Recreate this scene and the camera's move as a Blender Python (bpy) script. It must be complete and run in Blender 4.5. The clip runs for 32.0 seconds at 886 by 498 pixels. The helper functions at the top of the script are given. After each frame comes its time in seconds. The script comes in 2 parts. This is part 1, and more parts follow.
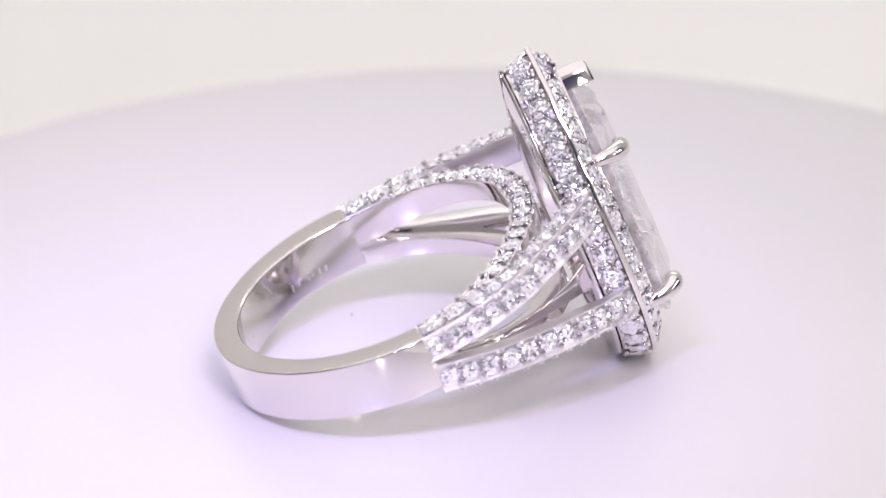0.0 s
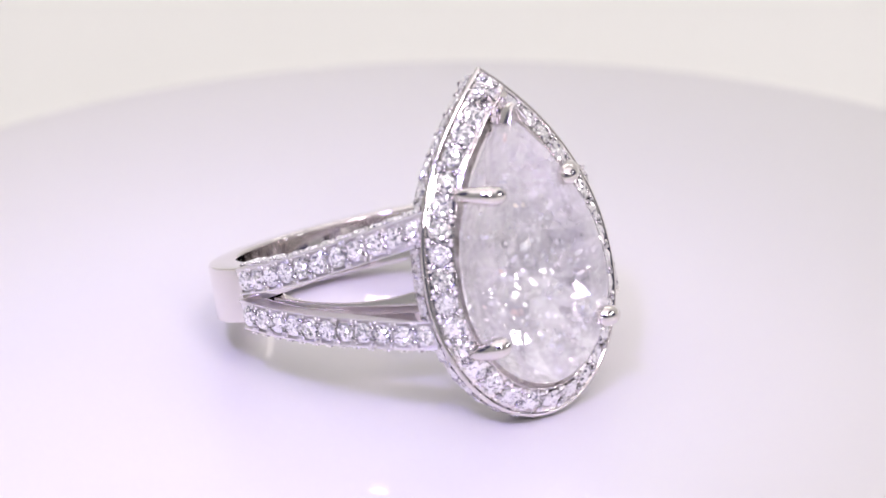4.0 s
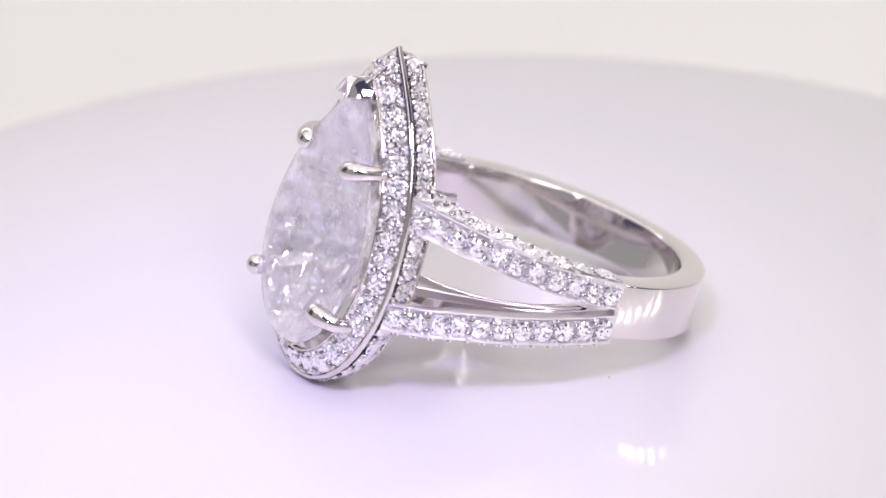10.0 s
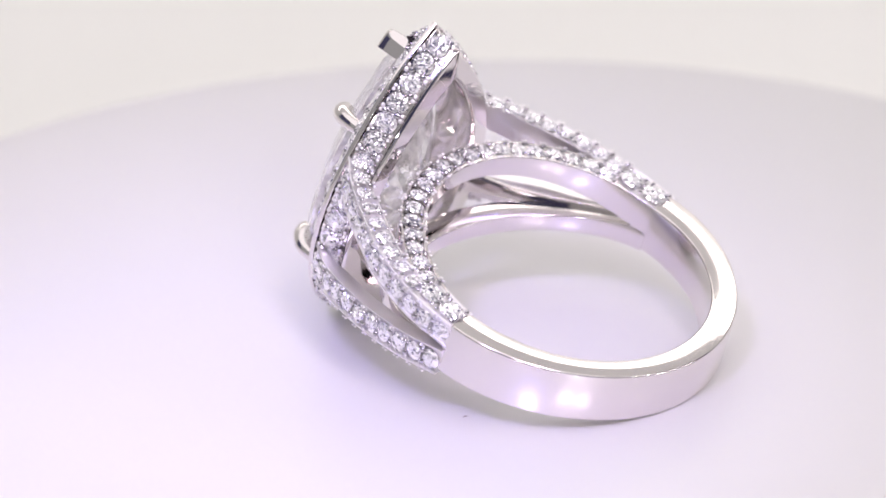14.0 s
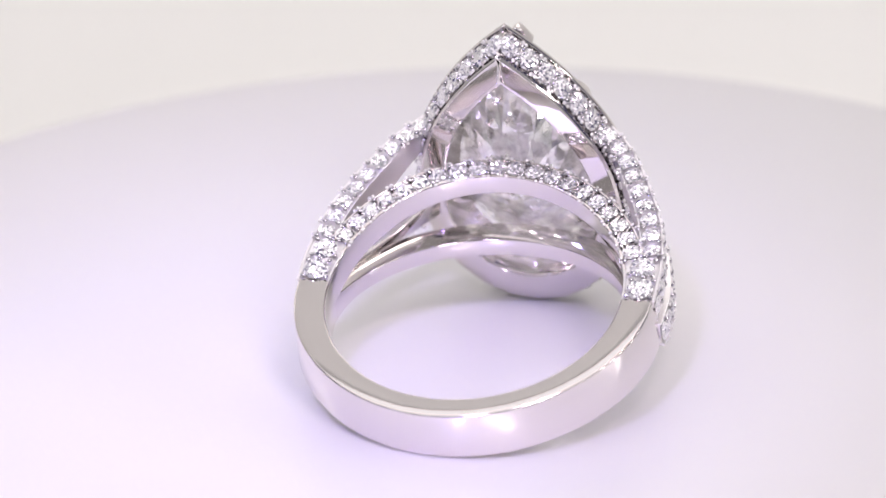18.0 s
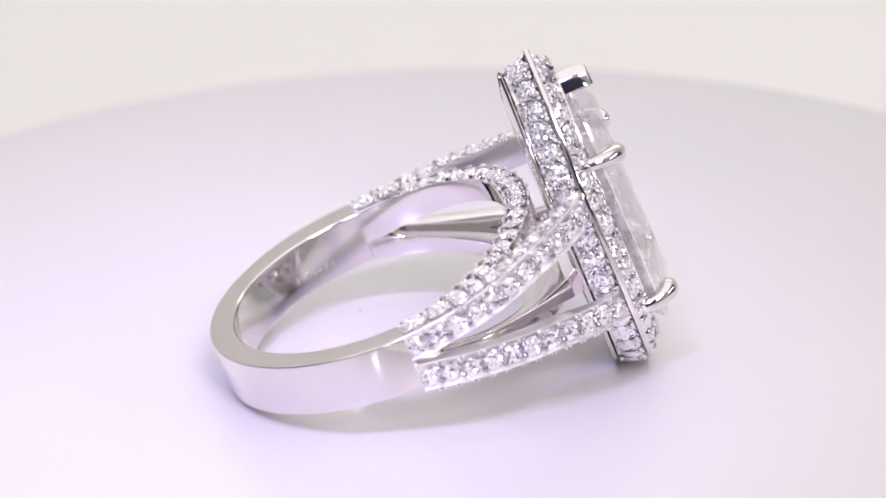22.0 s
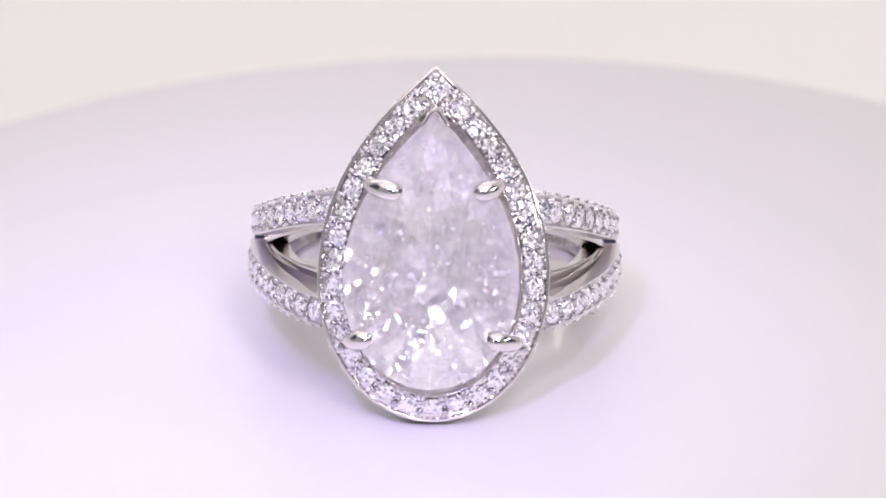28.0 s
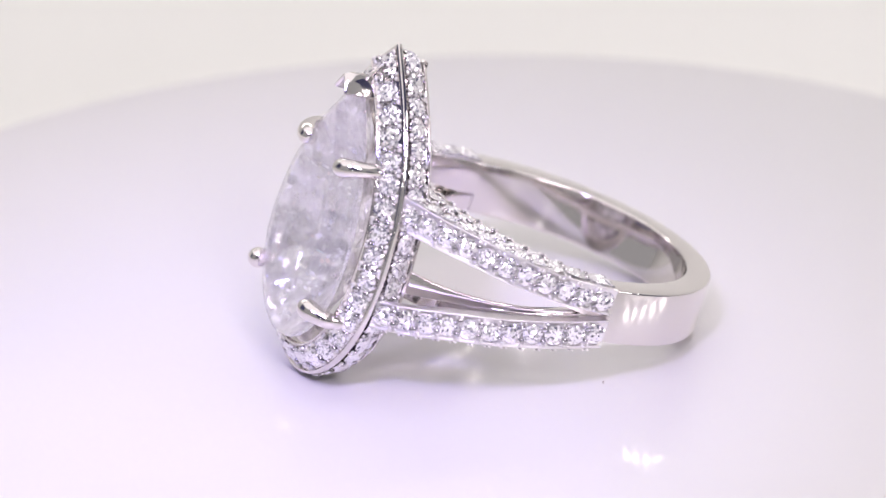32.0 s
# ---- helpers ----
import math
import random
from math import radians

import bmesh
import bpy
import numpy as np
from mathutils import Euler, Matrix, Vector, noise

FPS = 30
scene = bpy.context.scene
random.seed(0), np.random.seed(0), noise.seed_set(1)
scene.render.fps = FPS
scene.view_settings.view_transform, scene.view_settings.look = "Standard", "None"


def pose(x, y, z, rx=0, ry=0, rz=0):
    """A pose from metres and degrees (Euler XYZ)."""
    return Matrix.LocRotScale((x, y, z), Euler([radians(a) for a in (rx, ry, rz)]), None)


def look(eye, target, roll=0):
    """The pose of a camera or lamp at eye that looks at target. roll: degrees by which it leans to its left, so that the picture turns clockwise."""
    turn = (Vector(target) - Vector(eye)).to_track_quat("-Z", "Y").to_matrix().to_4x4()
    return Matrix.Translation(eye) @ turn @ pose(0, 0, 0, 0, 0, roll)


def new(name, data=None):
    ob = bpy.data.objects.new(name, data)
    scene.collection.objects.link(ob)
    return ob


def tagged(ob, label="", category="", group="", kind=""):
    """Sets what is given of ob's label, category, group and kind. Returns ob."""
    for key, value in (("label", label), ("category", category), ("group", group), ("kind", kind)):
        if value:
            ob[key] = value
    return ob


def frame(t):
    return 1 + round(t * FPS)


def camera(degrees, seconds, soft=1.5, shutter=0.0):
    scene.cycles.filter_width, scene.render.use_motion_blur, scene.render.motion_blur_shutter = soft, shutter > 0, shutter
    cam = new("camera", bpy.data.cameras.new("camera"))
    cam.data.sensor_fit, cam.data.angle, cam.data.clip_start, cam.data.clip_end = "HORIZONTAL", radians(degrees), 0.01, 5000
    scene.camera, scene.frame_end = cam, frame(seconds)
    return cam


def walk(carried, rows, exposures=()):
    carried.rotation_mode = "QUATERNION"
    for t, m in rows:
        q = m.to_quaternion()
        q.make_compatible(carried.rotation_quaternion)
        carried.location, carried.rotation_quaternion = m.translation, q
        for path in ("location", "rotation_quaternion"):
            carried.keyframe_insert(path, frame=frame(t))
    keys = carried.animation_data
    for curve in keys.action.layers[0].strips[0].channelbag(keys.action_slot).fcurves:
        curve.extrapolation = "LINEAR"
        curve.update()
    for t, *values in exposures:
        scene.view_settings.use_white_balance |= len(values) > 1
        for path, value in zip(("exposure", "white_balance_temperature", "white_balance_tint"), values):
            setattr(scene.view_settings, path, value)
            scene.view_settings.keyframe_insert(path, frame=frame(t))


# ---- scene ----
MM = 0.001
TURN = -2 * math.pi / 21.71      # radians a second, clockwise from above
FRONT = 6.1                      # the second at which the stone faces the lens

cam = camera(6.0, 32.0)
EYE = (-0.00136, -0.43259, 0.19519)
AIM = (-0.00136, 0.0, 0.00638)
walk(cam, [(0, look(EYE, AIM, -1.13)), (32, look(EYE, AIM, -1.13))], exposures=[(0, 0.0), (32, 0.0)])
cam.data.dof.use_dof = True
cam.data.dof.focus_distance = 0.469
cam.data.dof.aperture_fstop = 45

# ---- light ----
world = bpy.data.worlds.new("studio")
scene.world = world
world.use_nodes = True
bg = world.node_tree.nodes["Background"]
bg.inputs["Color"].default_value = (0.785, 0.765, 0.785, 1)
bg.inputs["Strength"].default_value = 0.46


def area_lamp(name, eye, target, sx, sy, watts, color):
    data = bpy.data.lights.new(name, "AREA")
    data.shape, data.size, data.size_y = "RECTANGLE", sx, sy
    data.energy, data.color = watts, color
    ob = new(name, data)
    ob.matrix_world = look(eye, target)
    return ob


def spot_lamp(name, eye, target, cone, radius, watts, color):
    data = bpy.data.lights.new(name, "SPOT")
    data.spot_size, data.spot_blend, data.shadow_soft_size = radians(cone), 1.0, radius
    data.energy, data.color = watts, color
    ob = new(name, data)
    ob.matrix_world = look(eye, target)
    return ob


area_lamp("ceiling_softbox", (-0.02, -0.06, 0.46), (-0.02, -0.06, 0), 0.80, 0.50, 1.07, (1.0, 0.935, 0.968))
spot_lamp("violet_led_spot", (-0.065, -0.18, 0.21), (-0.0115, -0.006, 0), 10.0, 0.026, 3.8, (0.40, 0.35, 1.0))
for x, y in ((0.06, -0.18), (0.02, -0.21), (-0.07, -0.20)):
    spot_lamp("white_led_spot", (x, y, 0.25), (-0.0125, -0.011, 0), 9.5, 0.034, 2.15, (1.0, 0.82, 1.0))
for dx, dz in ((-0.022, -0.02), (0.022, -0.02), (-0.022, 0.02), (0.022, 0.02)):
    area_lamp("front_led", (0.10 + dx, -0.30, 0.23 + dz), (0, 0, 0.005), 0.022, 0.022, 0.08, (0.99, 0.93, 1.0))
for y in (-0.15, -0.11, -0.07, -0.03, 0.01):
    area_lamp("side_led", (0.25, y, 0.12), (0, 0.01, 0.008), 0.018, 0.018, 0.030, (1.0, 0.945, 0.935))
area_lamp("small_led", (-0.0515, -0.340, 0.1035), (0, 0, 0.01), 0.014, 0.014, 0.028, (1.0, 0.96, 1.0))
# Unseen fill lamp, added only to brighten the paper behind the disc.
area_lamp("backdrop_fill", (-0.04, 0.185, 0.20), (-0.04, 0.14, -0.03), 0.40, 0.03, 0.132, (1.0, 0.945, 0.915))


# ---- materials ----
def material(name):
    m = bpy.data.materials.new(name)
    m.use_nodes = True
    nt = m.node_tree
    return m, nt, nt.nodes["Principled BSDF"]


def node(nt, kind, **inputs):
    n = nt.nodes.new(kind)
    for k, v in inputs.items():
        n.inputs[k.replace("_", " ")].default_value = v
    return n


def add_bump(nt, bsdf, scale, strength, dist=0.00005, detail=3.0):
    tc = nt.nodes.new("ShaderNodeTexCoord")
    nz = node(nt, "ShaderNodeTexNoise", Scale=scale, Detail=detail)
    bp = node(nt, "ShaderNodeBump", Strength=strength, Distance=dist)
    nt.links.new(tc.outputs["Object"], nz.inputs["Vector"])
    nt.links.new(nz.outputs["Fac"], bp.inputs["Height"])
    nt.links.new(bp.outputs["Normal"], bsdf.inputs["Normal"])
    return tc, nz


def metal(name, color, rough, bump):
    m, nt, b = material(name)
    b.inputs["Base Color"].default_value = (*color, 1)
    b.inputs["Metallic"].default_value = 1.0
    tc, nz = add_bump(nt, b, 900.0, bump)
    fine = node(nt, "ShaderNodeTexNoise", Scale=6000.0, Detail=4.0)
    rng = node(nt, "ShaderNodeMapRange", To_Min=rough * 0.6, To_Max=rough * 1.5)
    nt.links.new(tc.outputs["Object"], fine.inputs["Vector"])
    nt.links.new(fine.outputs["Fac"], rng.inputs["Value"])
    nt.links.new(rng.outputs["Result"], b.inputs["Roughness"])
    return m


GOLD = metal("white_gold_polished", (0.80, 0.76, 0.75), 0.06, 0.05)
# Same white gold, its colour darkened for the dark room the beads mirror.
BEAD_SHADED = metal("white_gold_beads_shaded", (0.56, 0.54, 0.57), 0.05, 0.02)
CUT = metal("white_gold_bright_cut", (0.90, 0.87, 0.88), 0.34, 0.35)


def facet_normals(nt, shader, place, cuts):
    """Break a mirror into small flat facets; cuts: pairs of cells to the metre and tilt."""
    last = nt.nodes.new("ShaderNodeNewGeometry").outputs["Normal"]
    for scale, lean in cuts:
        cells = node(nt, "ShaderNodeTexVoronoi", Scale=scale)
        centred = node(nt, "ShaderNodeVectorMath")
        centred.operation = "SUBTRACT"
        centred.inputs[1].default_value = (0.5, 0.5, 0.5)
        tilt = node(nt, "ShaderNodeVectorMath")
        tilt.operation = "MULTIPLY_ADD"
        tilt.inputs[1].default_value = (lean, lean, lean)
        nt.links.new(place, cells.inputs["Vector"])
        nt.links.new(cells.outputs["Color"], centred.inputs[0])
        nt.links.new(centred.outputs["Vector"], tilt.inputs[0])
        nt.links.new(last, tilt.inputs[2])
        last = tilt.outputs["Vector"]
    unit = node(nt, "ShaderNodeVectorMath")
    unit.operation = "NORMALIZE"
    nt.links.new(last, unit.inputs[0])
    nt.links.new(unit.outputs["Vector"], shader.inputs["Normal"])


def diamond(name, ior, milky=0.0, mirror=0.0, clear=0.0):
    """Clear stone; milky: share of cloudy inclusions; mirror: share of light that its back facets throw back; clear: share that passes unbent."""
    m, nt, b = material(name)
    b.inputs["Base Color"].default_value = (1, 1, 1, 1)
    b.inputs["Roughness"].default_value = 0.0
    b.inputs["IOR"].default_value = ior
    b.inputs["Transmission Weight"].default_value = 1.0
    out, last = nt.nodes["Material Output"], b.outputs["BSDF"]
    if clear:
        thru = nt.nodes.new("ShaderNodeBsdfTransparent")
        mix = node(nt, "ShaderNodeMixShader", Fac=clear)
        nt.links.new(last, mix.inputs[1])
        nt.links.new(thru.outputs["BSDF"], mix.inputs[2])
        last = mix.outputs["Shader"]
    if mirror:
        shine = node(nt, "ShaderNodeBsdfAnisotropic", Roughness=0.02)
        shine.inputs["Color"].default_value = (0.995, 0.985, 0.995, 1)
        tc = nt.nodes.new("ShaderNodeTexCoord")
        facet_normals(nt, shine, tc.outputs["Object"], ((560.0, 0.50), (1500.0, 0.14)))
        mix = node(nt, "ShaderNodeMixShader", Fac=mirror)
        nt.links.new(last, mix.inputs[1])
        nt.links.new(shine.outputs["BSDF"], mix.inputs[2])
        last = mix.outputs["Shader"]
    if milky:
        tc = nt.nodes.new("ShaderNodeTexCoord")
        cloud = node(nt, "ShaderNodeTexNoise", Scale=800.0, Detail=3.0, Roughness=0.7)
        ramp = node(nt, "ShaderNodeMapRange", From_Min=0.36, From_Max=0.64, To_Min=0.6 * milky, To_Max=1.3 * milky)
        thin = node(nt, "ShaderNodeBsdfTranslucent")
        haze = node(nt, "ShaderNodeBsdfDiffuse")
        both = node(nt, "ShaderNodeMixShader", Fac=0.6)
        mix = nt.nodes.new("ShaderNodeMixShader")
        for n in (thin, haze):
            n.inputs["Color"].default_value = (0.99, 0.97, 0.965, 1)
        nt.links.new(thin.outputs["BSDF"], both.inputs[1])
        nt.links.new(haze.outputs["BSDF"], both.inputs[2])
        nt.links.new(tc.outputs["Object"], cloud.inputs["Vector"])
        nt.links.new(cloud.outputs["Fac"], ramp.inputs["Value"])
        nt.links.new(ramp.outputs["Result"], mix.inputs["Fac"])
        nt.links.new(last, mix.inputs[1])
        nt.links.new(both.outputs["Shader"], mix.inputs[2])
        last = mix.outputs["Shader"]
    nt.links.new(last, out.inputs["Surface"])
    return m


def fiery(name):
    """Small brilliant-cut stones: mirror-bright inner facets of many tilts over a little white scatter, each stone a little apart."""
    m, nt, b = material(name)
    b.inputs["Base Color"].default_value = (0.80, 0.78, 0.80, 1)
    b.inputs["Roughness"].default_value = 0.9
    shine = node(nt, "ShaderNodeBsdfAnisotropic", Roughness=0.03)
    shine.inputs["Color"].default_value = (0.97, 0.955, 0.975, 1)
    info, tc = (nt.nodes.new(k) for k in ("ShaderNodeObjectInfo", "ShaderNodeTexCoord"))
    shift = node(nt, "ShaderNodeVectorMath")
    nt.links.new(tc.outputs["Object"], shift.inputs[0])
    nt.links.new(info.outputs["Random"], shift.inputs[1])
    facet_normals(nt, shine, shift.outputs["Vector"], ((6400.0, 1.0),))
    rng = node(nt, "ShaderNodeMapRange", To_Min=0.74, To_Max=0.94)
    mix = nt.nodes.new("ShaderNodeMixShader")
    nt.links.new(info.outputs["Random"], rng.inputs["Value"])
    nt.links.new(rng.outputs["Result"], mix.inputs["Fac"])
    nt.links.new(b.outputs["BSDF"], mix.inputs[1])
    nt.links.new(shine.outputs["BSDF"], mix.inputs[2])
    nt.links.new(mix.outputs["Shader"], nt.nodes["Material Output"].inputs["Surface"])
    return m


DIAMOND = fiery("pave_diamond")
PEAR = diamond("pear_diamond_crown", 1.9, 0.04, 0.0, 0.55)
PEAR_BACK = diamond("pear_diamond_back", 1.6, 0.36, 0.90)


def plastic(name, color, rough, coat):
    m, nt, b = material(name)
    b.inputs["Base Color"].default_value = (*color, 1)
    b.inputs["Roughness"].default_value = rough
    b.inputs["Coat Weight"].default_value = coat
    b.inputs["Coat Roughness"].default_value = 0.06
    tc, nz = add_bump(nt, b, 60.0, 0.03, 0.0002)
    big = node(nt, "ShaderNodeTexNoise", Scale=25.0, Detail=4.0)
    mx = node(nt, "ShaderNodeMix")
    mx.data_type = "RGBA"
    mx.inputs[6].default_value = (*color, 1)
    mx.inputs[7].default_value = (*[c * 0.97 for c in color], 1)
    nt.links.new(tc.outputs["Object"], big.inputs["Vector"])
    nt.links.new(big.outputs["Fac"], mx.inputs[0])
    nt.links.new(mx.outputs[2], b.inputs["Base Color"])
    return m


def flake(name):
    """Cracks and cleavage planes inside the stone: small mirrors, most of them white, a few with glints of split light
    painted in.
    """
    m, nt, b = material(name)
    b.inputs["Metallic"].default_value = 0.3
    b.inputs["Roughness"].default_value = 0.2
    geo = nt.nodes.new("ShaderNodeNewGeometry")
    ramp = nt.nodes.new("ShaderNodeValToRGB")
    ramp.color_ramp.interpolation = "CONSTANT"
    ramp.color_ramp.elements[0].color = (0.97, 0.96, 0.98, 1)
    ramp.color_ramp.elements[1].position, ramp.color_ramp.elements[1].color = 0.95, (1.0, 0.90, 0.72, 1)
    for at, col in ((0.80, (0.78, 0.80, 1.0, 1)), (0.88, (1.0, 0.80, 0.72, 1)), (0.98, (0.72, 0.90, 0.95, 1))):
        ramp.color_ramp.elements.new(at).color = col
    nt.links.new(geo.outputs["Random Per Island"], ramp.inputs["Fac"])
    nt.links.new(ramp.outputs["Color"], b.inputs["Base Color"])
    return m


FEATHER = flake("feather_crack_glint")
ACRYLIC = plastic("white_gloss_acrylic", (0.70, 0.687, 0.688), 0.30, 0.5)
PAPER = plastic("warm_white_paper", (0.85, 0.843, 0.812), 0.7, 0.0)
DIM = plastic("navy_dark_card", (0.05, 0.05, 0.12), 0.8, 0.0)
DUST = plastic("brown_fibre", (0.20, 0.12, 0.09), 0.8, 0.0)


# ---- mesh helpers; ring sizes in millimetres ----
def mesh_of(name, verts, faces, mat, smooth=False, unit=MM):
    me = bpy.data.meshes.new(name)
    me.from_pydata([(x * unit, y * unit, z * unit) for x, y, z in verts], [], faces)
    bm = bmesh.new()
    bm.from_mesh(me)
    bmesh.ops.recalc_face_normals(bm, faces=bm.faces)
    bm.to_mesh(me)
    bm.free()
    me.materials.append(mat)
    if smooth:
        me.polygons.foreach_set("use_smooth", [True] * len(me.polygons))
    me.update()
    return me


def part(name, me, parent, label=""):
    ob = new(name, me)
    ob.parent = parent
    return tagged(ob, label) if label else ob


def loft(rings, closed=False):
    """Skin a row of rings, each a closed loop of the same count; ends capped unless closed."""
    n, k = len(rings), len(rings[0])
    verts = [p for r in rings for p in r]
    faces = []
    for i in range(n if closed else n - 1):
        a, b = i * k, ((i + 1) % n) * k
        for j in range(k):
            faces.append((a + j, a + (j + 1) % k, b + (j + 1) % k, b + j))
    if not closed:
        faces += [tuple(range(k)), tuple(range((n - 1) * k, n * k))]
    return verts, faces


def soften(me, width, segments=2, angle=28):
    """Round the sharp edges of a mesh and shade it smooth."""
    bm = bmesh.new()
    bm.from_mesh(me)
    for f in bm.faces:
        if len(f.verts) > 4:
            for e in f.edges:
                e.smooth = False
    sharp = [e for e in bm.edges if e.smooth and len(e.link_faces) == 2 and e.calc_face_angle(0) > radians(angle)]
    bmesh.ops.bevel(bm, geom=sharp, offset=width * MM, segments=segments, profile=0.6, affect="EDGES", clamp_overlap=True)
    bm.to_mesh(me)
    bm.free()
    me.polygons.foreach_set("use_smooth", [True] * len(me.polygons))
    me.update()
    return me


def spline(points, count):
    """Catmull-Rom curve through points, evenly spaced."""
    p = [Vector(q) for q in points]
    p = [2 * p[0] - p[1]] + p + [2 * p[-1] - p[-2]]
    fine = []
    for i in range(1, len(p) - 2):
        for k in range(40):
            t = k / 40
            a, b, c, d = p[i - 1], p[i], p[i + 1], p[i + 2]
            fine.append(0.5 * (2 * b + (c - a) * t + (2 * a - 5 * b + 4 * c - d) * t * t + (3 * b - a - 3 * c + d) * t ** 3))
    fine.append(p[-2])
    run = [0.0]
    for a, b in zip(fine, fine[1:]):
        run.append(run[-1] + (b - a).length)
    out, j = [], 0
    for i in range(count):
        s = run[-1] * i / (count - 1)
        while j < len(run) - 2 and run[j + 1] < s:
            j += 1
        f = (s - run[j]) / max(run[j + 1] - run[j], 1e-9)
        out.append(fine[j].lerp(fine[j + 1], f))
    return out, run[-1]


# ---- the pear outline ----
ZC = -1.7


def pear_curve(w, top, bottom, bow, n=400):
    """Half widths w at ZC, a pointed tip at top and a round foot at bottom; from the tip round by +x."""
    pts = []
    for i in range(n):
        s = 1 - i / n
        pts.append((w * (1 - s ** bow), ZC + (top - ZC) * s))
    for i in range(n):
        a = math.pi * i / n
        pts.append((w * math.cos(a), ZC - (ZC - bottom) * math.sin(a)))
    for i in range(n):
        s = i / n
        pts.append((-w * (1 - s ** bow), ZC + (top - ZC) * s))
    return pts


def pear_points(count, w=6.38, top=10.18, bottom=-9.47, bow=2.2):
    """count points evenly round the pear, the first at its tip, with inward normals."""
    c = pear_curve(w, top, bottom, bow)
    c.append(c[0])
    run = [0.0]
    for a, b in zip(c, c[1:]):
        run.append(run[-1] + math.dist(a, b))
    out, j = [], 0
    for i in range(count):
        s = run[-1] * i / count
        while run[j + 1] < s:
            j += 1
        f = (s - run[j]) / (run[j + 1] - run[j])
        x, z = c[j][0] + f * (c[j + 1][0] - c[j][0]), c[j][1] + f * (c[j + 1][1] - c[j][1])
        tx, tz = c[j + 1][0] - c[j][0], c[j + 1][1] - c[j][1]
        d = math.hypot(tx, tz)
        nx, nz = tz / d, -tx / d
        if i == 0:
            k = abs(math.sin(math.atan2(bow * w, top - ZC)))
            nx, nz = 0.0, -1.0 / k
        out.append((x, z, nx, nz))
    return out, run[-1]


def sag(z):
    """How far the halo bends back from its tip down to its sides and foot."""
    f = min(1.0, max(0.0, (9.5 - z) / 6.0))
    return 0.22 * f * f * (3 - 2 * f)


def pear_at(off, y, pts):
    return [(x + nx * off, y - sag(z), z + nz * off) for x, z, nx, nz in pts]


# ---- setting ----
def lathe(profile, n=160):
    rings = []
    for i in range(n):
        a = 2 * math.pi * i / n
        rings.append([(r * math.cos(a), r * math.sin(a), z) for r, z in profile])
    k = len(profile)
    verts = [p for r in rings for p in r]
    faces = [(i * k + j, ((i + 1) % n) * k + j, ((i + 1) % n) * k + j + 1, i * k + j + 1) for i in range(n) for j in range(k - 1)]
    faces += [tuple(i * k for i in range(n)), tuple(i * k + k - 1 for i in range(n))]
    return verts, faces


def build_backdrop():
    verts, faces = [], []
    prof = [(-700, -32), (120, -32)]
    prof += [(120 + 80 * math.sin(a), 48 - 80 * math.cos(a)) for a in [radians(9 * i) for i in range(1, 11)]]
    prof += [(200, 620)]
    for y, z in prof:
        verts += [(-600, y, z), (600, y, z)]
    for i in range(len(prof) - 1):
        faces.append((2 * i, 2 * i + 1, 2 * i + 3, 2 * i + 2))
    ob = new("backdrop", mesh_of("backdrop", verts, faces, PAPER, True))
    return tagged(ob, "seamless warm white paper sweep behind the turntable", "backdrop", kind="structure")


build_backdrop()


def build_dark_card(name, eye, width, low, high):
    """An unseen dark panel, added so that the metal mirrors a dim room."""
    x, y = eye
    along = Vector((-y, x, 0)).normalized() * width / 2
    out = Vector((x, y, 0)).normalized() * 6
    verts = []
    for shift in (Vector(), out):
        for s, z in ((-1, low), (1, low), (1, high), (-1, high)):
            verts.append(tuple(Vector((x, y, z)) + along * s + shift))
    faces = [(0, 1, 2, 3), (4, 5, 6, 7)] + [(i, (i + 1) % 4, 4 + (i + 1) % 4, 4 + i) for i in range(4)]
    ob = new(name, mesh_of(name, verts, faces, DIM))
    return tagged(ob, "unseen navy panel added for dark reflections in the metal", "wall", kind="structure")


build_dark_card("dark_card_south", (0, -640), 400, 100, 640)
build_dark_card("dark_card_west", (-330, -20), 180, 50, 300)
build_dark_card("dark_card_east", (330, -30), 220, 12, 300)
build_dark_card("dark_card_southeast", (280, -450), 110, 15, 150)


def build_turntable():
    top = tagged(new("turntable"), "white glossy acrylic display turntable disc", "turntable")
    prof = [(44.0 - 1.2 + 1.2 * math.sin(a), -1.2 + 1.2 * math.cos(a)) for a in [radians(10 * i) for i in range(10)]]
    prof = [(20, 0), (40, 0)] + prof + [(44.0, -3.0), (43.6, -3.5), (38, -3.5)]
    part("disc", mesh_of("disc", *lathe(prof), ACRYLIC, True), top, "white glossy acrylic disc")
    prof = [(30, -3.5), (30, -31.0), (31, -32), (20, -32)]
    part("plinth", mesh_of("plinth", *lathe(prof, 64), ACRYLIC, True), top)
    return top


turntable = build_turntable()

# ---- the ring ----
ring = tagged(new("ring"), "white gold split-shank ring with pear diamond in sparkling halo", "ring")
A_END = 88.0


def build_shank():
    rings = []
    for i in range(97):
        a = radians(A_END + (360 - 2 * A_END) * i / 96)
        s, c = math.sin(a), math.cos(a)
        r0, zt, zb = 8.3, 1.55, -1.50
        r1 = 9.78 + 0.34 * abs(s) ** 5
        q = r1 + 0.06 + 0.1 * abs(s) ** 3
        sec = [(r0, zb + 0.15), (r0, 0), (r0, zt - 0.1), (r0 + 0.08, zt), (r1 - 0.09, zt), (r1 - 0.02, zt - 0.07), (q, zb + 0.06), (q - 0.06, zb), (r0 + 0.12, zb)]
        rings.append([(r * s, r * c, z) for r, z in sec])
    me = mesh_of("shank", *loft(rings), GOLD)
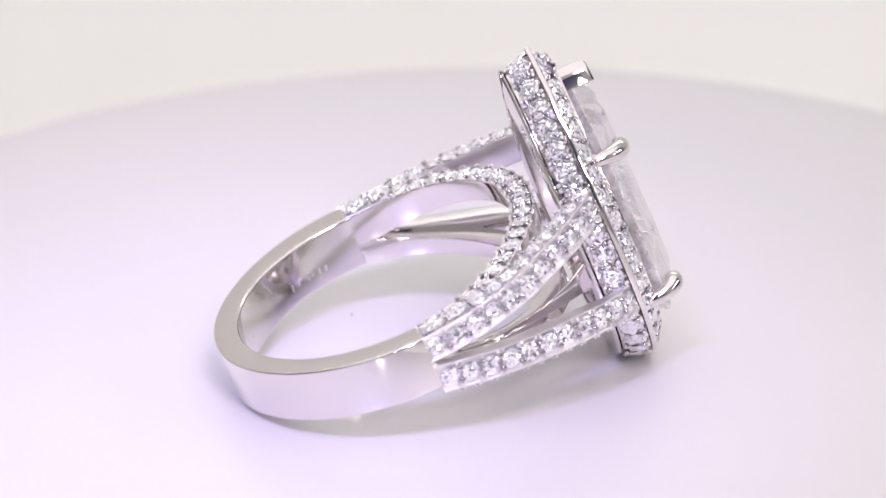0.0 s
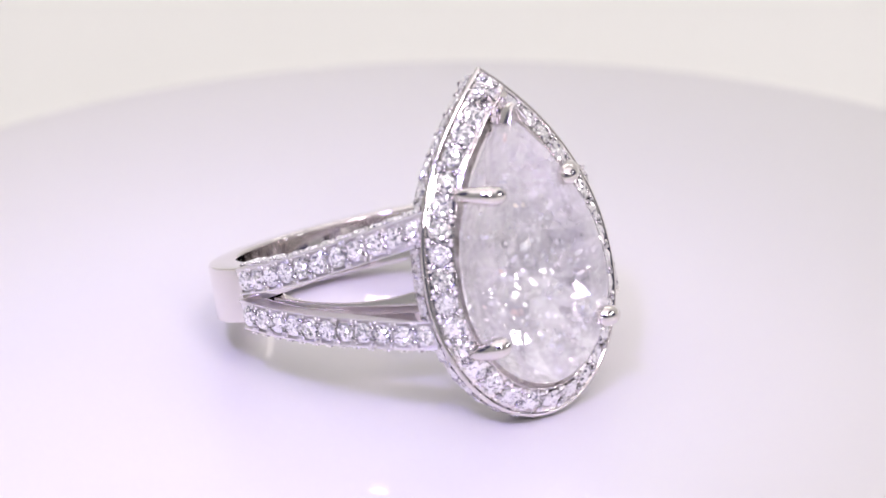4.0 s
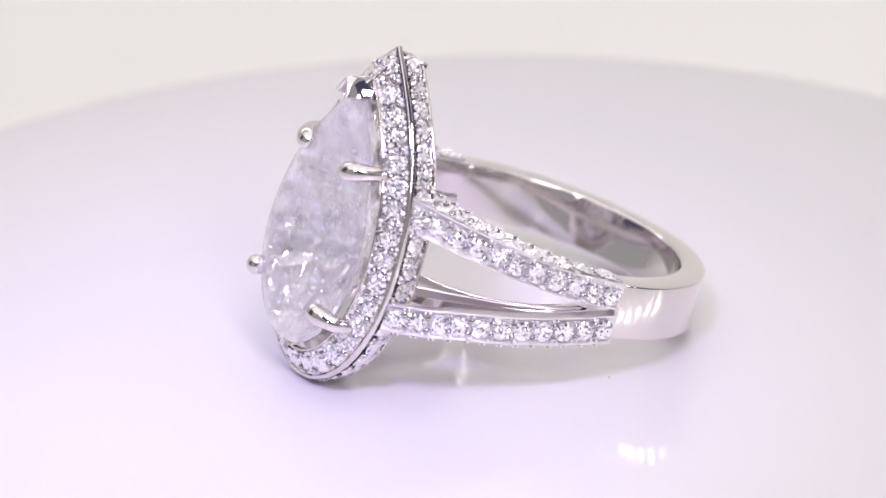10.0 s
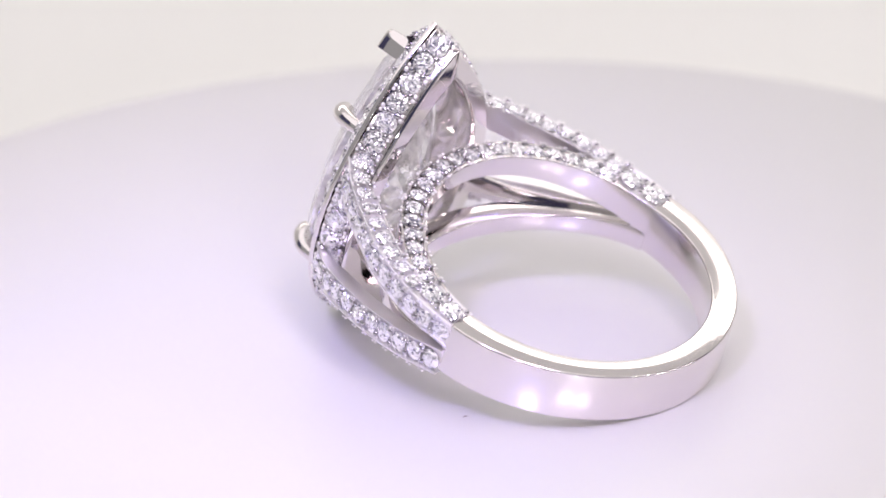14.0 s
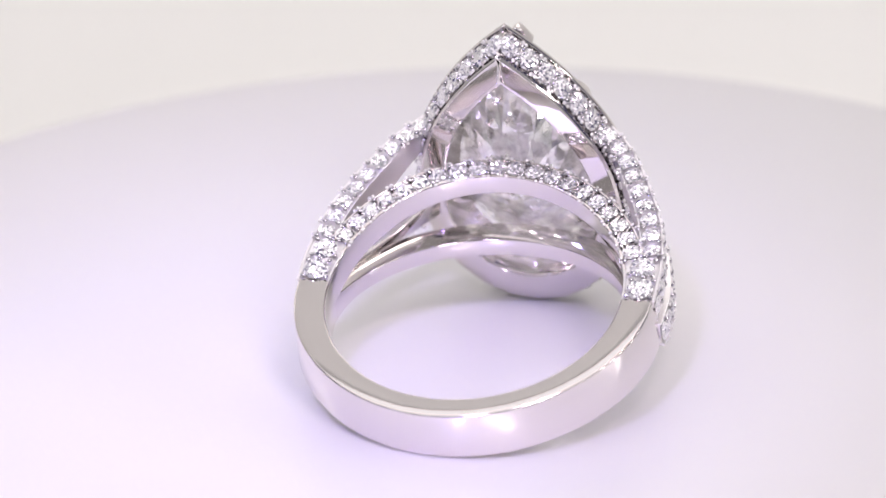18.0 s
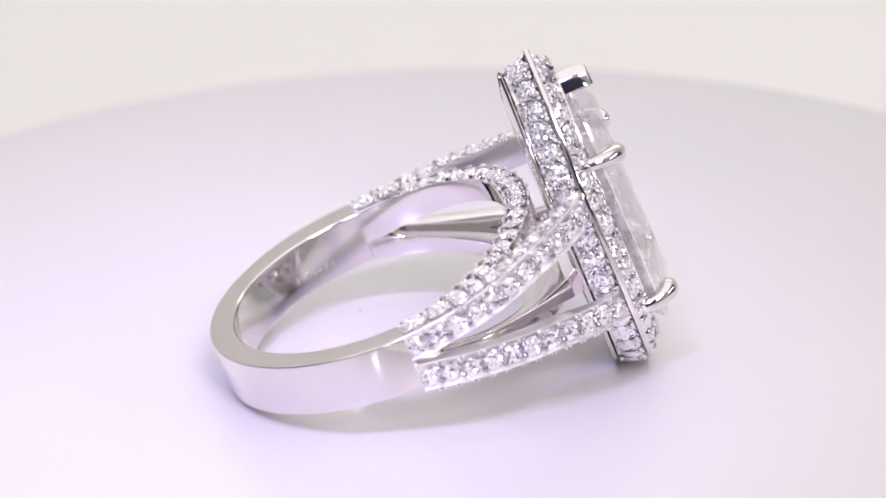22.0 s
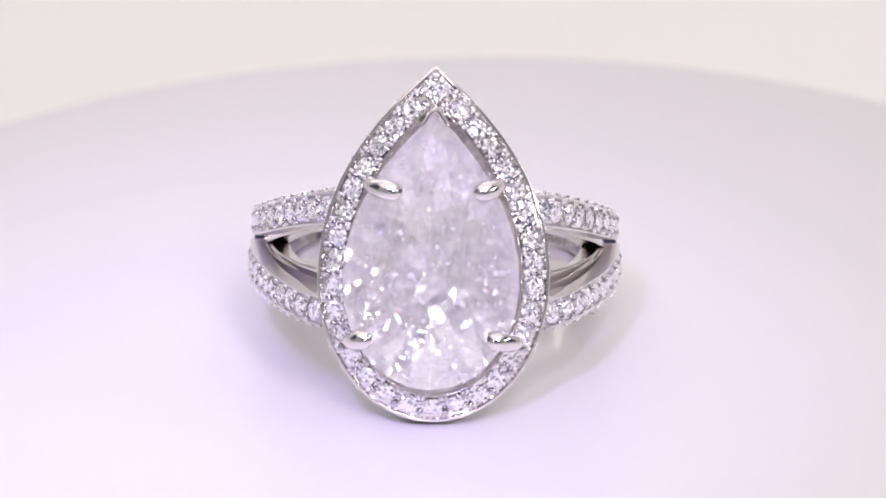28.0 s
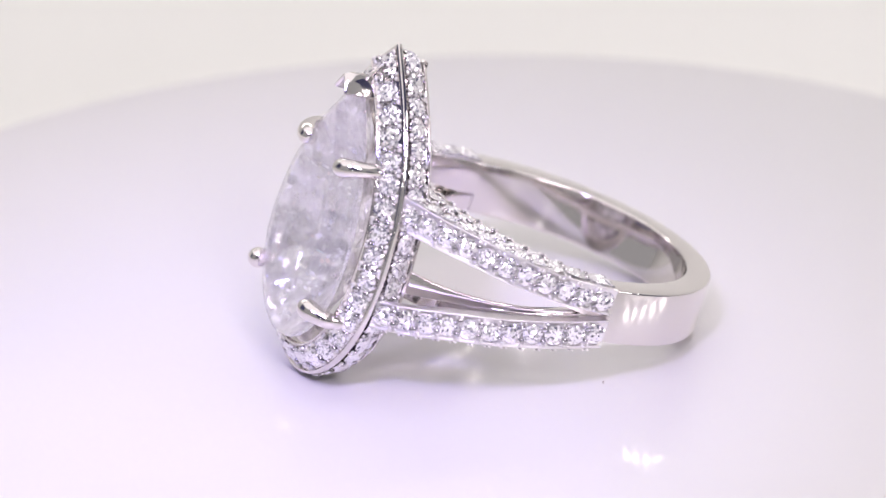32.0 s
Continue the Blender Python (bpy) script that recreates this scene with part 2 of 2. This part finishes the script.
    part("shank", soften(me, 0.05, 2, 20), ring, "polished plain white gold band")


build_shank()


def build_hallmark():
    """Worn strokes stamped inside the band, too faint to read."""
    verts, faces = [], []
    for a, z, w, h in ((-120.0, -0.42, 0.10, 0.42), (-116.5, -0.40, 0.09, 0.34), (-115.2, -0.26, 0.26, 0.08), (-111.6, -0.44, 0.10, 0.40), (-109.6, -0.52, 0.22, 0.08), (-106.4, -0.50, 0.10, 0.36), (-103.4, -0.54, 0.12, 0.30)):
        k = len(verts)
        for r in (8.305, 8.27):
            for u, v in ((-1, -1), (1, -1), (1, 1), (-1, 1)):
                b = radians(a) + (u * w + 0.12 * v * h) / 2 / 8.3
                verts.append((r * math.sin(b), r * math.cos(b), z + v * h / 2))
        faces += [(k + 4, k + 5, k + 6, k + 7)] + [(k + i, k + (i + 1) % 4, k + 4 + (i + 1) % 4, k + 4 + i) for i in range(4)]
    part("hallmark", mesh_of("hallmark", verts, faces, CUT), ring, "faint worn stamp strokes inside the band")


build_hallmark()


def arch_top(a):
    return 1.52 + 1.08 * max(math.cos(a), 0) ** 1.3


def build_arches():
    up, low = [], []
    for i in range(81):
        a = radians(-A_END + 2 * A_END * i / 80)
        s, c = math.sin(a), max(math.cos(a), 0.0)
        r0, r1 = 8.3, 9.62 + 0.1 * c
        gap = max(0.0, (c - 0.15) / 0.85) ** 0.8
        zt, zb = arch_top(a), -0.35 + 1.7 * gap ** 1.4
        sec = [(r0, zb), (r0, zt - 0.05), (r0 + 0.05, zt), (r0 + 0.2, zt), (r0 + 0.22, zt - 0.10), (r1 - 0.15, zt - 0.10), (r1 - 0.11, zt), (r1, zt), (r1, zb)]
        up.append([(r * s, r * math.cos(a), z) for r, z in sec])
        zt, zb = -0.25 - 2.05 * gap, -1.5 - 1.95 * c ** 1.2
        sec = [(r0, zb), (r0, zt), (r1, zt), (r1, zb)]
        low.append([(r * s, r * math.cos(a), z) for r, z in sec])
    part("upper_arch", soften(mesh_of("upper_arch", *loft(up), GOLD), 0.03), ring)
    part("lower_arch", soften(mesh_of("lower_arch", *loft(low), GOLD), 0.06), ring, "plain polished gallery arch")


build_arches()

UPPER = [(10.22, 0.2, 1.56), (10.12, 3, 1.75), (9.45, 6, 2.12), (8.3, 8.5, 2.55), (6.9, 10.8, 2.95), (5.5, 12.3, 3.25)]
LOWER = [(10.42, 0.2, -0.14), (10.25, 3, -0.75), (9.55, 6, -1.4), (8.7, 8.5, -1.85), (7.6, 10.6, -2.35), (6.2, 12.2, -2.75)]


def rail_frames(points, side, count):
    pts, length = spline([(side * x, y, z) for x, y, z in points], count)
    out = []
    for i, p in enumerate(pts):
        t = (pts[min(i + 1, count - 1)] - pts[max(i - 1, 0)]).normalized()
        inward = Vector((-t.y, t.x, 0)) if side > 0 else Vector((t.y, -t.x, 0))
        inward.normalize()
        out.append((p, t, inward))
    return out, length


def build_rail(name, points, side, flip, h0, h1, width):
    """A rail with a channel on its outer face and one on its free edge; flip: the free edge is below."""
    fr, length = rail_frames(points, side, 48)
    rings = []
    for i, (p, t, q) in enumerate(fr):
        h = h0 + (h1 - h0) * i / 47
        w = width * (1 - 0.55 * max(0.0, (i / 47 - 0.74) / 0.26))
        sec = [(0, 0), (0, -0.12), (0.06, -0.17), (0.14, -0.22), (0.14, -h + 0.20), (0.06, -h + 0.14), (0, -h + 0.1), (0, -h), (w, -h), (w, 0), (w - 0.1, 0), (w - 0.13, -0.10), (0.16, -0.10), (0.12, 0)]
        if flip:
            sec = [(u, -h - v) for u, v in sec]
        rings.append([tuple(p + q * u + Vector((0, 0, v))) for u, v in sec])
    return part(name, soften(mesh_of(name, *loft(rings), CUT), 0.025, 2), ring)


def build_bed(side):
    """The flat bed at the band's end in which the two widest stones sit."""
    outer, _ = spline([(x, y, z) for x, y, z in UPPER], 60)
    rings = []
    for i in range(13):
        y = 0.2 + 3.0 * i / 12
        x1 = min(outer, key=lambda p: abs(p.y - y)).x - 0.05
        x0 = math.sqrt(8.34 ** 2 - y * y)
        z = 1.59 + 0.06 * y
        rings.append([(side * x, y, h) for x, h in ((x0, z - 0.5), (x0, z), (x0 + 0.12, z), (x0 + 0.16, z - 0.06), (x1 - 0.16, z - 0.06), (x1 - 0.12, z), (x1, z), (x1, z - 0.5))])
    part("stone_bed", soften(mesh_of("stone_bed", *loft(rings), CUT), 0.025, 2), ring)


for side in (1, -1):
    build_rail("upper_rail", UPPER, side, False, 1.50, 1.78, 1.3)
    build_rail("lower_rail", LOWER, side, True, 1.68, 1.6, 1.0)
    build_bed(side)


def build_web(side):
    """The low inner wall over the lower rail, which runs up to the back of the halo."""
    rings = []
    for i in range(33):
        f = i / 32
        a = radians(78 - 54 * f)
        r = 9.45 + 2.3 * f ** 3.2
        low = -0.75 - 1.75 * f ** 0.9
        top = low + 0.42 + 1.1 * f ** 4
        sec = ((r - 0.28, low), (r - 0.28, top - 0.04), (r - 0.2, top), (r - 0.06, top), (r, top - 0.05), (r, low))
        rings.append([(side * q * math.sin(a), q * math.cos(a), z) for q, z in sec])
    part("gallery_web", soften(mesh_of("gallery_web", *loft(rings), GOLD), 0.02, 2), ring, "polished inner wall that runs up to the halo")


for side in (1, -1):
    build_web(side)


def build_halo():
    """Front ledge, ridge, side channel, flat back plate and the pear-shaped opening behind the stone."""
    pts, _ = pear_points(144)
    sec = [(0.76, 10.62), (0.66, 10.64), (0.56, 10.82), (0.66, 10.90), (0.72, 10.96), (0.24, 12.44), (0.14, 12.48), (0.02, 12.47), (0.0, 12.53), (0.0, 12.73), (0.15, 12.81), (0.22, 12.76), (0.28, 12.72),
           (1.44, 13.56), (1.44, 13.66), (1.50, 13.70), (1.58, 13.66), (1.66, 13.46), (2.05, 13.36)]
    cols = [pear_at(o, y, pts) for o, y in sec]
    for y, w, top, bottom in ((12.6, 3.95, 6.5, -6.35), (11.2, 4.30, 7.40, -6.85), (10.50, 4.36, 7.58, -6.95), (10.34, 4.48, 7.74, -7.06), (10.36, 4.62, 7.98, -7.22)):
        hole, _ = pear_points(144, w, top, bottom, 2.3)
        cols.append([(x, y, z) for x, z, _, _ in hole])
    rings = [[c[i] for c in cols] for i in range(len(pts))]
    part("halo_frame", soften(mesh_of("halo_frame", *loft(rings, True), GOLD), 0.03), ring, "pear-shaped white gold halo frame")


build_halo()


def build_pear_diamond():
    """Eight-fold pear brilliant: table, stars, bezels and halves over a girdle, mains and halves to the culet below."""
    g, _ = pear_points(96, 4.86, 7.62, -7.6, 2.05)
    table = [(0.0, 5.9), (1.95, 2.95), (2.86, -1.1), (2.35, -4.1), (0.0, -5.15)]
    table += [(-x, z) for x, z in table[3:0:-1]]
    cz = -1.4

    def rim(x, z):
        """The girdle point that lies in the direction of (x, z) from the middle."""
        a = math.atan2(x, z - cz)
        return min(range(96), key=lambda k: abs(math.remainder(math.atan2(g[k][0], g[k][1] - cz) - a, 2 * math.pi)))

    post = [rim(x, z) for x, z in table]
    g = [(x + 0.14 * min(1.0, (7.6 - z) / 5), z, u, v) for x, z, u, v in g]
    verts = [(x, 14.16, z) for x, z, _, _ in g] + [(x, 13.96, z) for x, z, _, _ in g]
    faces = [(i, (i + 1) % 96, 96 + (i + 1) % 96, 96 + i) for i in range(96)]
    top = len(verts)
    verts += [(x, 15.16, z) for x, z in table]
    star, rnd = [], random.Random(3)
    for i in range(8):
        a, b = post[i], post[(i + 1) % 8]
        b += 96 if b < a else 0
        x, z = g[(a + b) // 2 % 96][:2]
        tx, tz = ((table[i][k] + table[(i + 1) % 8][k]) / 2 for k in (0, 1))
        star.append(len(verts))
        verts.append((tx + 0.52 * (x - tx), 14.80, tz + 0.52 * (z - tz)))
    culet = len(verts)
    verts.append((0.06, 10.6, cz - 0.1))
    faces.append(tuple(top + i for i in range(8)))
    for i in range(8):
        j = (i + 1) % 8
        a, b = post[i], post[j] + (96 if post[j] < post[i] else 0)
        faces += [(top + i, top + j, star[i]), (top + j, star[i], post[j], star[j])]
        mid = (a + b) // 2
        for run in (range(a, mid + 1), range(mid, b + 1)):
            faces.append((star[i],) + tuple(k % 96 for k in run))
    belt = []
    for scale, y, turn, wild in ((0.80, 12.75, 3, 0.03), (0.54, 11.85, 0, 0.06), (0.26, 11.05, 3, 0.06)):
        belt.append(len(verts))
        for i in range(16):
            x, z = g[(6 * i + turn) % 96][:2]
            k = scale * (1 + rnd.uniform(-wild, wild))
            verts.append((k * x, y + rnd.uniform(-wild, wild) * 1.5, cz + k * (z - cz)))
    for i in range(16):
        j = (i + 1) % 16
        a, b, c = (n + i for n in belt)
        faces += [(a,) + tuple(96 + (6 * i + k) % 96 for k in range(4)), (a,) + tuple(96 + (6 * i + k) % 96 for k in range(3, 7))]
        faces += [(96 + 6 * j % 96, a, belt[1] + j, belt[0] + j), (a, b, belt[1] + j)]
        faces += [(b, c, belt[1] + j), (c, belt[1] + j, belt[2] + j), (c, belt[2] + j, culet)]
    me = mesh_of("pear_diamond", verts, faces, PEAR)
    me.materials.append(PEAR_BACK)
    me.polygons.foreach_set("material_index", [1 if p.center.y < 13.95 * MM else 0 for p in me.polygons])
    return part("pear_diamond", me, ring, "large icy pear-cut diamond with many inclusions")


stone = build_pear_diamond()


def build_inclusions():
    """Small feather cracks frozen inside the stone."""
    rnd = random.Random(5)
    verts, faces = [], []
    while len(faces) < 240:
        x, z, y = rnd.uniform(-4.2, 4.2), rnd.uniform(-6.6, 6.2), rnd.uniform(12.2, 14.5)
        up = (7.4 - z) / 9.1
        lim = 4.9 * (1 - (1 - up) ** 2) if z > ZC else 4.9 * math.sqrt(max(0, 1 - ((z - ZC) / 5.7) ** 2))
        if abs(x) > lim * (0.86 if y > 13.2 else 0.55):
            continue
        size = rnd.choice((0.04, 0.05, 0.06, 0.08, 0.1, 0.14, 0.2, 0.3))
        k = len(verts)
        u = Vector((rnd.gauss(0, 1), rnd.gauss(0, 1), rnd.gauss(0, 1))).normalized()
        v = u.cross(Vector((rnd.gauss(0, 1), rnd.gauss(0, 1), rnd.gauss(0, 1)))).normalized()
        for q in range(5):
            a = 2 * math.pi * q / 5
            r = size * rnd.uniform(0.5, 1.2)
            p = Vector((x, y, z)) + u * r * math.cos(a) + v * r * math.sin(a) * 0.7
            verts.append(tuple(p))
        faces.append(tuple(range(k, k + 5)))
    ob = part("feather_inclusions", mesh_of("feather_inclusions", verts, faces, FEATHER), stone)
    tagged(ob, "white feather cracks inside the diamond, a few tinted as glints", kind="stuff")


build_inclusions()

# ---- prongs ----
def tube(points, radii, count=20, sides=12, flat=1.0):
    pts, _ = spline(points, count)
    rings = []
    for i, p in enumerate(pts):
        t = (pts[min(i + 1, count - 1)] - pts[max(i - 1, 0)]).normalized()
        f = i / (count - 1) * (len(radii) - 1)
        j = min(int(f), len(radii) - 2)
        r = radii[j] + (radii[j + 1] - radii[j]) * (f - j)
        u = t.cross(Vector((0, 0, 1))).normalized()
        v = t.cross(u)
        rings.append([tuple(p + u * r * flat * math.cos(2 * math.pi * k / sides) + v * r * math.sin(2 * math.pi * k / sides)) for k in range(sides)])
    return loft(rings)


def build_prongs():
    for side in (1, -1):
        claw = [(3.6, 12.7, 3.72), (3.56, 13.5, 3.70), (3.36, 14.32, 3.6), (3.0, 14.82, 3.46), (2.6, 15.02, 3.34), (2.2, 14.98, 3.26)]
        low = [(4.6, 12.7, -4.95), (4.56, 13.4, -4.95), (4.42, 14.05, -4.92), (4.16, 14.5, -4.86), (3.85, 14.72, -4.8), (3.45, 14.72, -4.75)]
        for pts in (claw, low):
            reach = {claw[0]: 0.14, low[0]: 0.04}[pts[0]] if side > 0 else {claw[0]: 0.0, low[0]: 0.17}[pts[0]]
            shape = tube([(side * (x - reach * max(0, i - 2)), y, z) for i, (x, y, z) in enumerate(pts)], (0.36, 0.38, 0.42, 0.45, 0.47, 0.49, 0.53, 0.58, 0.60, 0.56, 0.36), 40, 14)
            part("prong", mesh_of("prong", *shape, GOLD, True), ring, "polished rounded claw over the stone's edge")
    rings = []
    outer = [(0.0, 8.10), (0.24, 7.98), (0.50, 7.60), (0.82, 7.06)]
    inner = [(0.0, 7.56), (0.14, 7.36), (0.32, 7.10), (0.56, 6.82)]
    mid = [((a + c) / 2, (b + d) / 2) for (a, b), (c, d) in zip(outer, inner)]
    for y, k in ((12.7, 1.0), (14.35, 1.0), (14.72, 0.94), (15.0, 0.80), (15.18, 0.60), (15.30, 0.36), (15.34, 0.12)):
        half = [(mx + (x - mx) * k, mz + (z - mz) * k) for row in (outer, inner[::-1]) for (x, z), (mx, mz) in zip(row, mid if row is outer else mid[::-1])]
        loop = half + [(-x, z) for x, z in half[-2:0:-1]]
        rings.append([(x, y, z) for x, z in loop])
    part("tip_prong", soften(mesh_of("tip_prong", *loft(rings), GOLD), 0.10, 3, 30), ring, "polished V-shaped prong guarding the stone's tip")


build_prongs()


# ---- pave stones, each with its own facets ----
CUTS = {}


def brilliant(r, kind=0):
    """A round stone: star, kite and girdle facets round a small table, and a pointed back."""
    key = (round(r, 2), kind)
    if key not in CUTS:
        rnd = random.Random(40 + kind)
        verts = [(0, 0, rnd.uniform(0.20, 0.26) * r)]
        rings = ((0.26, 0.25, 8, 0.04), (0.50, 0.24, 8, 0.07), (0.74, 0.17, 16, 0.09), (1.0, 0.02, 16, 0.03))
        start = []
        for k, (rad, h, n, wild) in enumerate(rings):
            start.append(len(verts))
            for i in range(n):
                a = 2 * math.pi * (i + 0.5 * (k == 1)) / n
                verts.append((rad * r * math.cos(a), rad * r * math.sin(a), (h + rnd.uniform(-wild, wild)) * r))
        verts.append((0, 0, -0.6 * r))
        a, b, c, d = start
        faces = []
        for i in range(8):
            j = (i + 1) % 8
            o = [c + (2 * i + k) % 16 for k in (0, 1, 2, 3)]
            faces += [(0, a + i, a + j), (a + i, b + i, a + j), (a + j, b + i, b + j)]
            faces += [(b + i, o[0], o[1]), (b + i, o[1], o[2]), (b + i, o[2], b + j)]
        for i in range(16):
            j = (i + 1) % 16
            faces += [(c + i, d + i, d + j), (c + i, d + j, c + j), (len(verts) - 1, d + i, d + j)]
        CUTS[key] = mesh_of("pave_diamond", verts, faces, DIAMOND)
    return CUTS[key]


TURNS = random.Random(11)


def set_stone(p, normal, along, r):
    n = Vector(normal).normalized()
    x = Vector(along)
    x = (x - n * x.dot(n)).normalized()
    y = n.cross(x)
    n2 = (n + x * TURNS.gauss(0, 0.06) + y * TURNS.gauss(0, 0.06)).normalized()
    x2 = (x - n2 * x.dot(n2)).normalized()
    m = Matrix((x2, n2.cross(x2), n2)).transposed().to_4x4()
    m.translation = Vector(p) * MM
    ob = new("pave_diamond", brilliant(r, TURNS.randrange(5)))
    ob.parent = ring
    ob.matrix_basis = m @ Matrix.Rotation(TURNS.uniform(0, 0.8), 4, "Z")


def ball(centre, up, r, verts, faces):
    """A domed bead that stands on its bed along up."""
    k, n = len(verts), 10
    c, z = Vector(centre), Vector(up).normalized()
    x = z.orthogonal().normalized()
    y = z.cross(x)
    for lat in (-50, -10, 25, 55):
        q, h = r * math.cos(radians(lat)), r * math.sin(radians(lat))
        for j in range(n):
            a = 2 * math.pi * j / n
            verts.append(tuple(c + x * q * math.cos(a) + y * q * math.sin(a) + z * h * 0.6))
    verts.append(tuple(c + z * r * 0.6))
    for i in range(3):
        for j in range(n):
            a, b = k + n * i + j, k + n * i + (j + 1) % n
            faces.append((a, b, b + n, a + n))
    for j in range(n):
        faces.append((k + 3 * n + j, k + 3 * n + (j + 1) % n, k + 4 * n))
    faces.append(tuple(range(k, k + n)))


GRAIN_V, GRAIN_F = [], []
SEED_V, SEED_F = [], []


def stone_row(path, r, pitch, edge, skip=None, closed=False, start=0.0):
    """path(f) gives place, normal and direction at the run f of 0..1; its length is path.length. Stones, and a pair of beads in each gap."""
    n = max(2, round(path.length / pitch))
    for i in range(n):
        f = (i + start) / n if closed else (i + 0.5) / n
        p, nrm, t = path(f)
        if not (skip and skip(p)):
            set_stone(p - nrm * 0.03, nrm, t, r)
        g = (i + start + 0.5) / n % 1.0 if closed else (i + 1) / n
        p, nrm, t = path(min(g, 1))
        if (skip and skip(p)) or (not closed and i == n - 1):
            continue
        across = nrm.cross(t).normalized()
        for s in (1, -1):
            q = p + across * s * (edge + TURNS.uniform(-0.03, 0.03)) + t * TURNS.uniform(-0.05, 0.05) + nrm * 0.07
            ball(q, nrm, 0.30 * r * TURNS.uniform(0.9, 1.1), GRAIN_V, GRAIN_F)
            for k in (-0.13, 0.13):
                q = p + across * s * (edge + 0.24) * TURNS.uniform(0.95, 1.05) + t * (k + TURNS.uniform(-0.03, 0.03)) + nrm * 0.04
                ball(q, nrm, 0.19 * r * TURNS.uniform(0.85, 1.15), SEED_V, SEED_F)


class Run:
    """A sampled run of places, normals and directions."""

    def __init__(self, rows, closed=False):
        self.rows = rows
        self.closed = closed
        self.at = [0.0]
        pts = rows + rows[:1] if closed else rows
        for a, b in zip(pts, pts[1:]):
            self.at.append(self.at[-1] + (b[0] - a[0]).length)
        self.length = self.at[-1]

    def __call__(self, f):
        s = f * self.length
        j = 0
        while j < len(self.at) - 2 and self.at[j + 1] < s:
            j += 1
        a, b = self.rows[j], self.rows[(j + 1) % len(self.rows)] if self.closed else self.rows[min(j + 1, len(self.rows) - 1)]
        k = (s - self.at[j]) / max(self.at[j + 1] - self.at[j], 1e-9)
        p = a[0].lerp(b[0], k)
        n = a[1].lerp(b[1], k).normalized()
        return p, n, (b[0] - a[0]).normalized()


def halo_run(off, y, w_in, w_y):
    pts, _ = pear_points(180)
    rows = []
    for x, z, nx, nz in pts:
        d = math.hypot(nx, nz)
        rows.append((Vector((x + nx * off, y - sag(z), z + nz * off)), Vector((nx / d * w_in, w_y, nz / d * w_in)).normalized()))
    return Run(rows, True)


stone_row(halo_run(0.84, 13.17, -0.586, 0.810), 0.67, 1.38, 0.36, closed=True)
stone_row(halo_run(0.28, 11.68, -0.94, -0.34), 0.66, 1.30, 0.40, lambda p: p.z > 9.0 and abs(p.x) < 0.3, True, 0.5)


def rail_run(points, side, u, v0, v1, normal, drift=0.0):
    fr, _ = rail_frames(points, side, 60)
    rows = []
    for i, (p, t, q) in enumerate(fr):
        v = v0 + (v1 - v0) * i / 59
        rows.append((p + q * (u + drift * max(0.0, 1 - i / 14)) + Vector((0, 0, v)), -q if normal == 0 else Vector((0, 0, normal))))
    return Run(rows)


for side in (1, -1):
    stone_row(rail_run(UPPER, side, 0.02, -0.76, -0.88, 0), 0.59, 1.24, 0.36)
    stone_row(rail_run(LOWER, side, 0.02, -0.84, -0.80, 0), 0.59, 1.24, 0.36)
    stone_row(rail_run(UPPER, side, 0.66, 0.0, 0.1, 0.28), 0.52, 1.12, 0.40, lambda p: p.y < 3.2)
    stone_row(rail_run(LOWER, side, 0.52, -1.7, -1.6, -1), 0.41, 0.90, 0.32)
    for x, y, r in ((9.24, 0.98, 0.76), (9.08, 2.55, 0.72)):
        up = Vector((0, -0.06, 1)).normalized()
        set_stone(Vector((side * x, y, 1.64 + 0.06 * y)), up, (0, 1, 0), r)
        for u, v in ((-0.66, -0.52), (0.66, -0.52), (-0.62, 0.66), (0.0, 0.86), (0.62, 0.66)):
            ball((side * x + u, y + v, 1.66 + 0.06 * (y + v)), up, 0.15, GRAIN_V, GRAIN_F)


def arch_run():
    rows = []
    for i in range(121):
        a = radians(-76 + 152 * i / 120)
        r = 0.5 * (8.5 + 9.49 + 0.1 * max(math.cos(a), 0))
        rows.append((Vector((r * math.sin(a), r * math.cos(a), arch_top(a))), Vector((0, 0, 1))))
    return Run(rows)


stone_row(arch_run(), 0.54, 1.08, 0.46, lambda p: p.y < 3.2)


tagged(part("bead_grain", mesh_of("bead_grain", GRAIN_V, GRAIN_F, BEAD_SHADED, True), ring), "tiny metal beads between the pave stones", kind="stuff")


tagged(part("seed_grain", mesh_of("seed_grain", SEED_V, SEED_F, CUT, True), ring), "finer bright metal grains along the stone rows", kind="stuff")


# ---- a stray fibre on the disc ----
def build_fibre():
    shape = tube([(-0.15, 0.03, 0.02), (-0.03, -0.02, 0.04), (0.07, 0.01, 0.03), (0.15, 0.07, 0.02)], (0.012, 0.02, 0.012), 12, 6)
    ob = new("fibre", mesh_of("fibre", *shape, DUST, True))
    return tagged(ob, "tiny dark fibre lying on the white disc", "fibre")


fibre = build_fibre()


def motions():
    steps = [(0.5 * i) for i in range(65)]

    def spin(t):
        return Matrix.Rotation(TURN * (t - FRONT), 4, "Z")

    rest = Matrix.Translation((-0.00206, 0.00505, 0.00484)) @ pose(0, 0, 0, 0, 0, 2.77) @ pose(0, 0, 0, -20.29) @ pose(0, 0, 0, 0, 1.74) @ pose(0, 0, 0, 0, 0, 180)
    walk(ring, [(t, spin(t) @ rest) for t in steps])
    walk(turntable, [(t, spin(t) @ pose(-0.0008, 0.0007, 0)) for t in steps])
    walk(fibre, [(t, spin(t) @ pose(0.0067, 0.0054, 0, 0, 0, -40)) for t in steps])


motions()
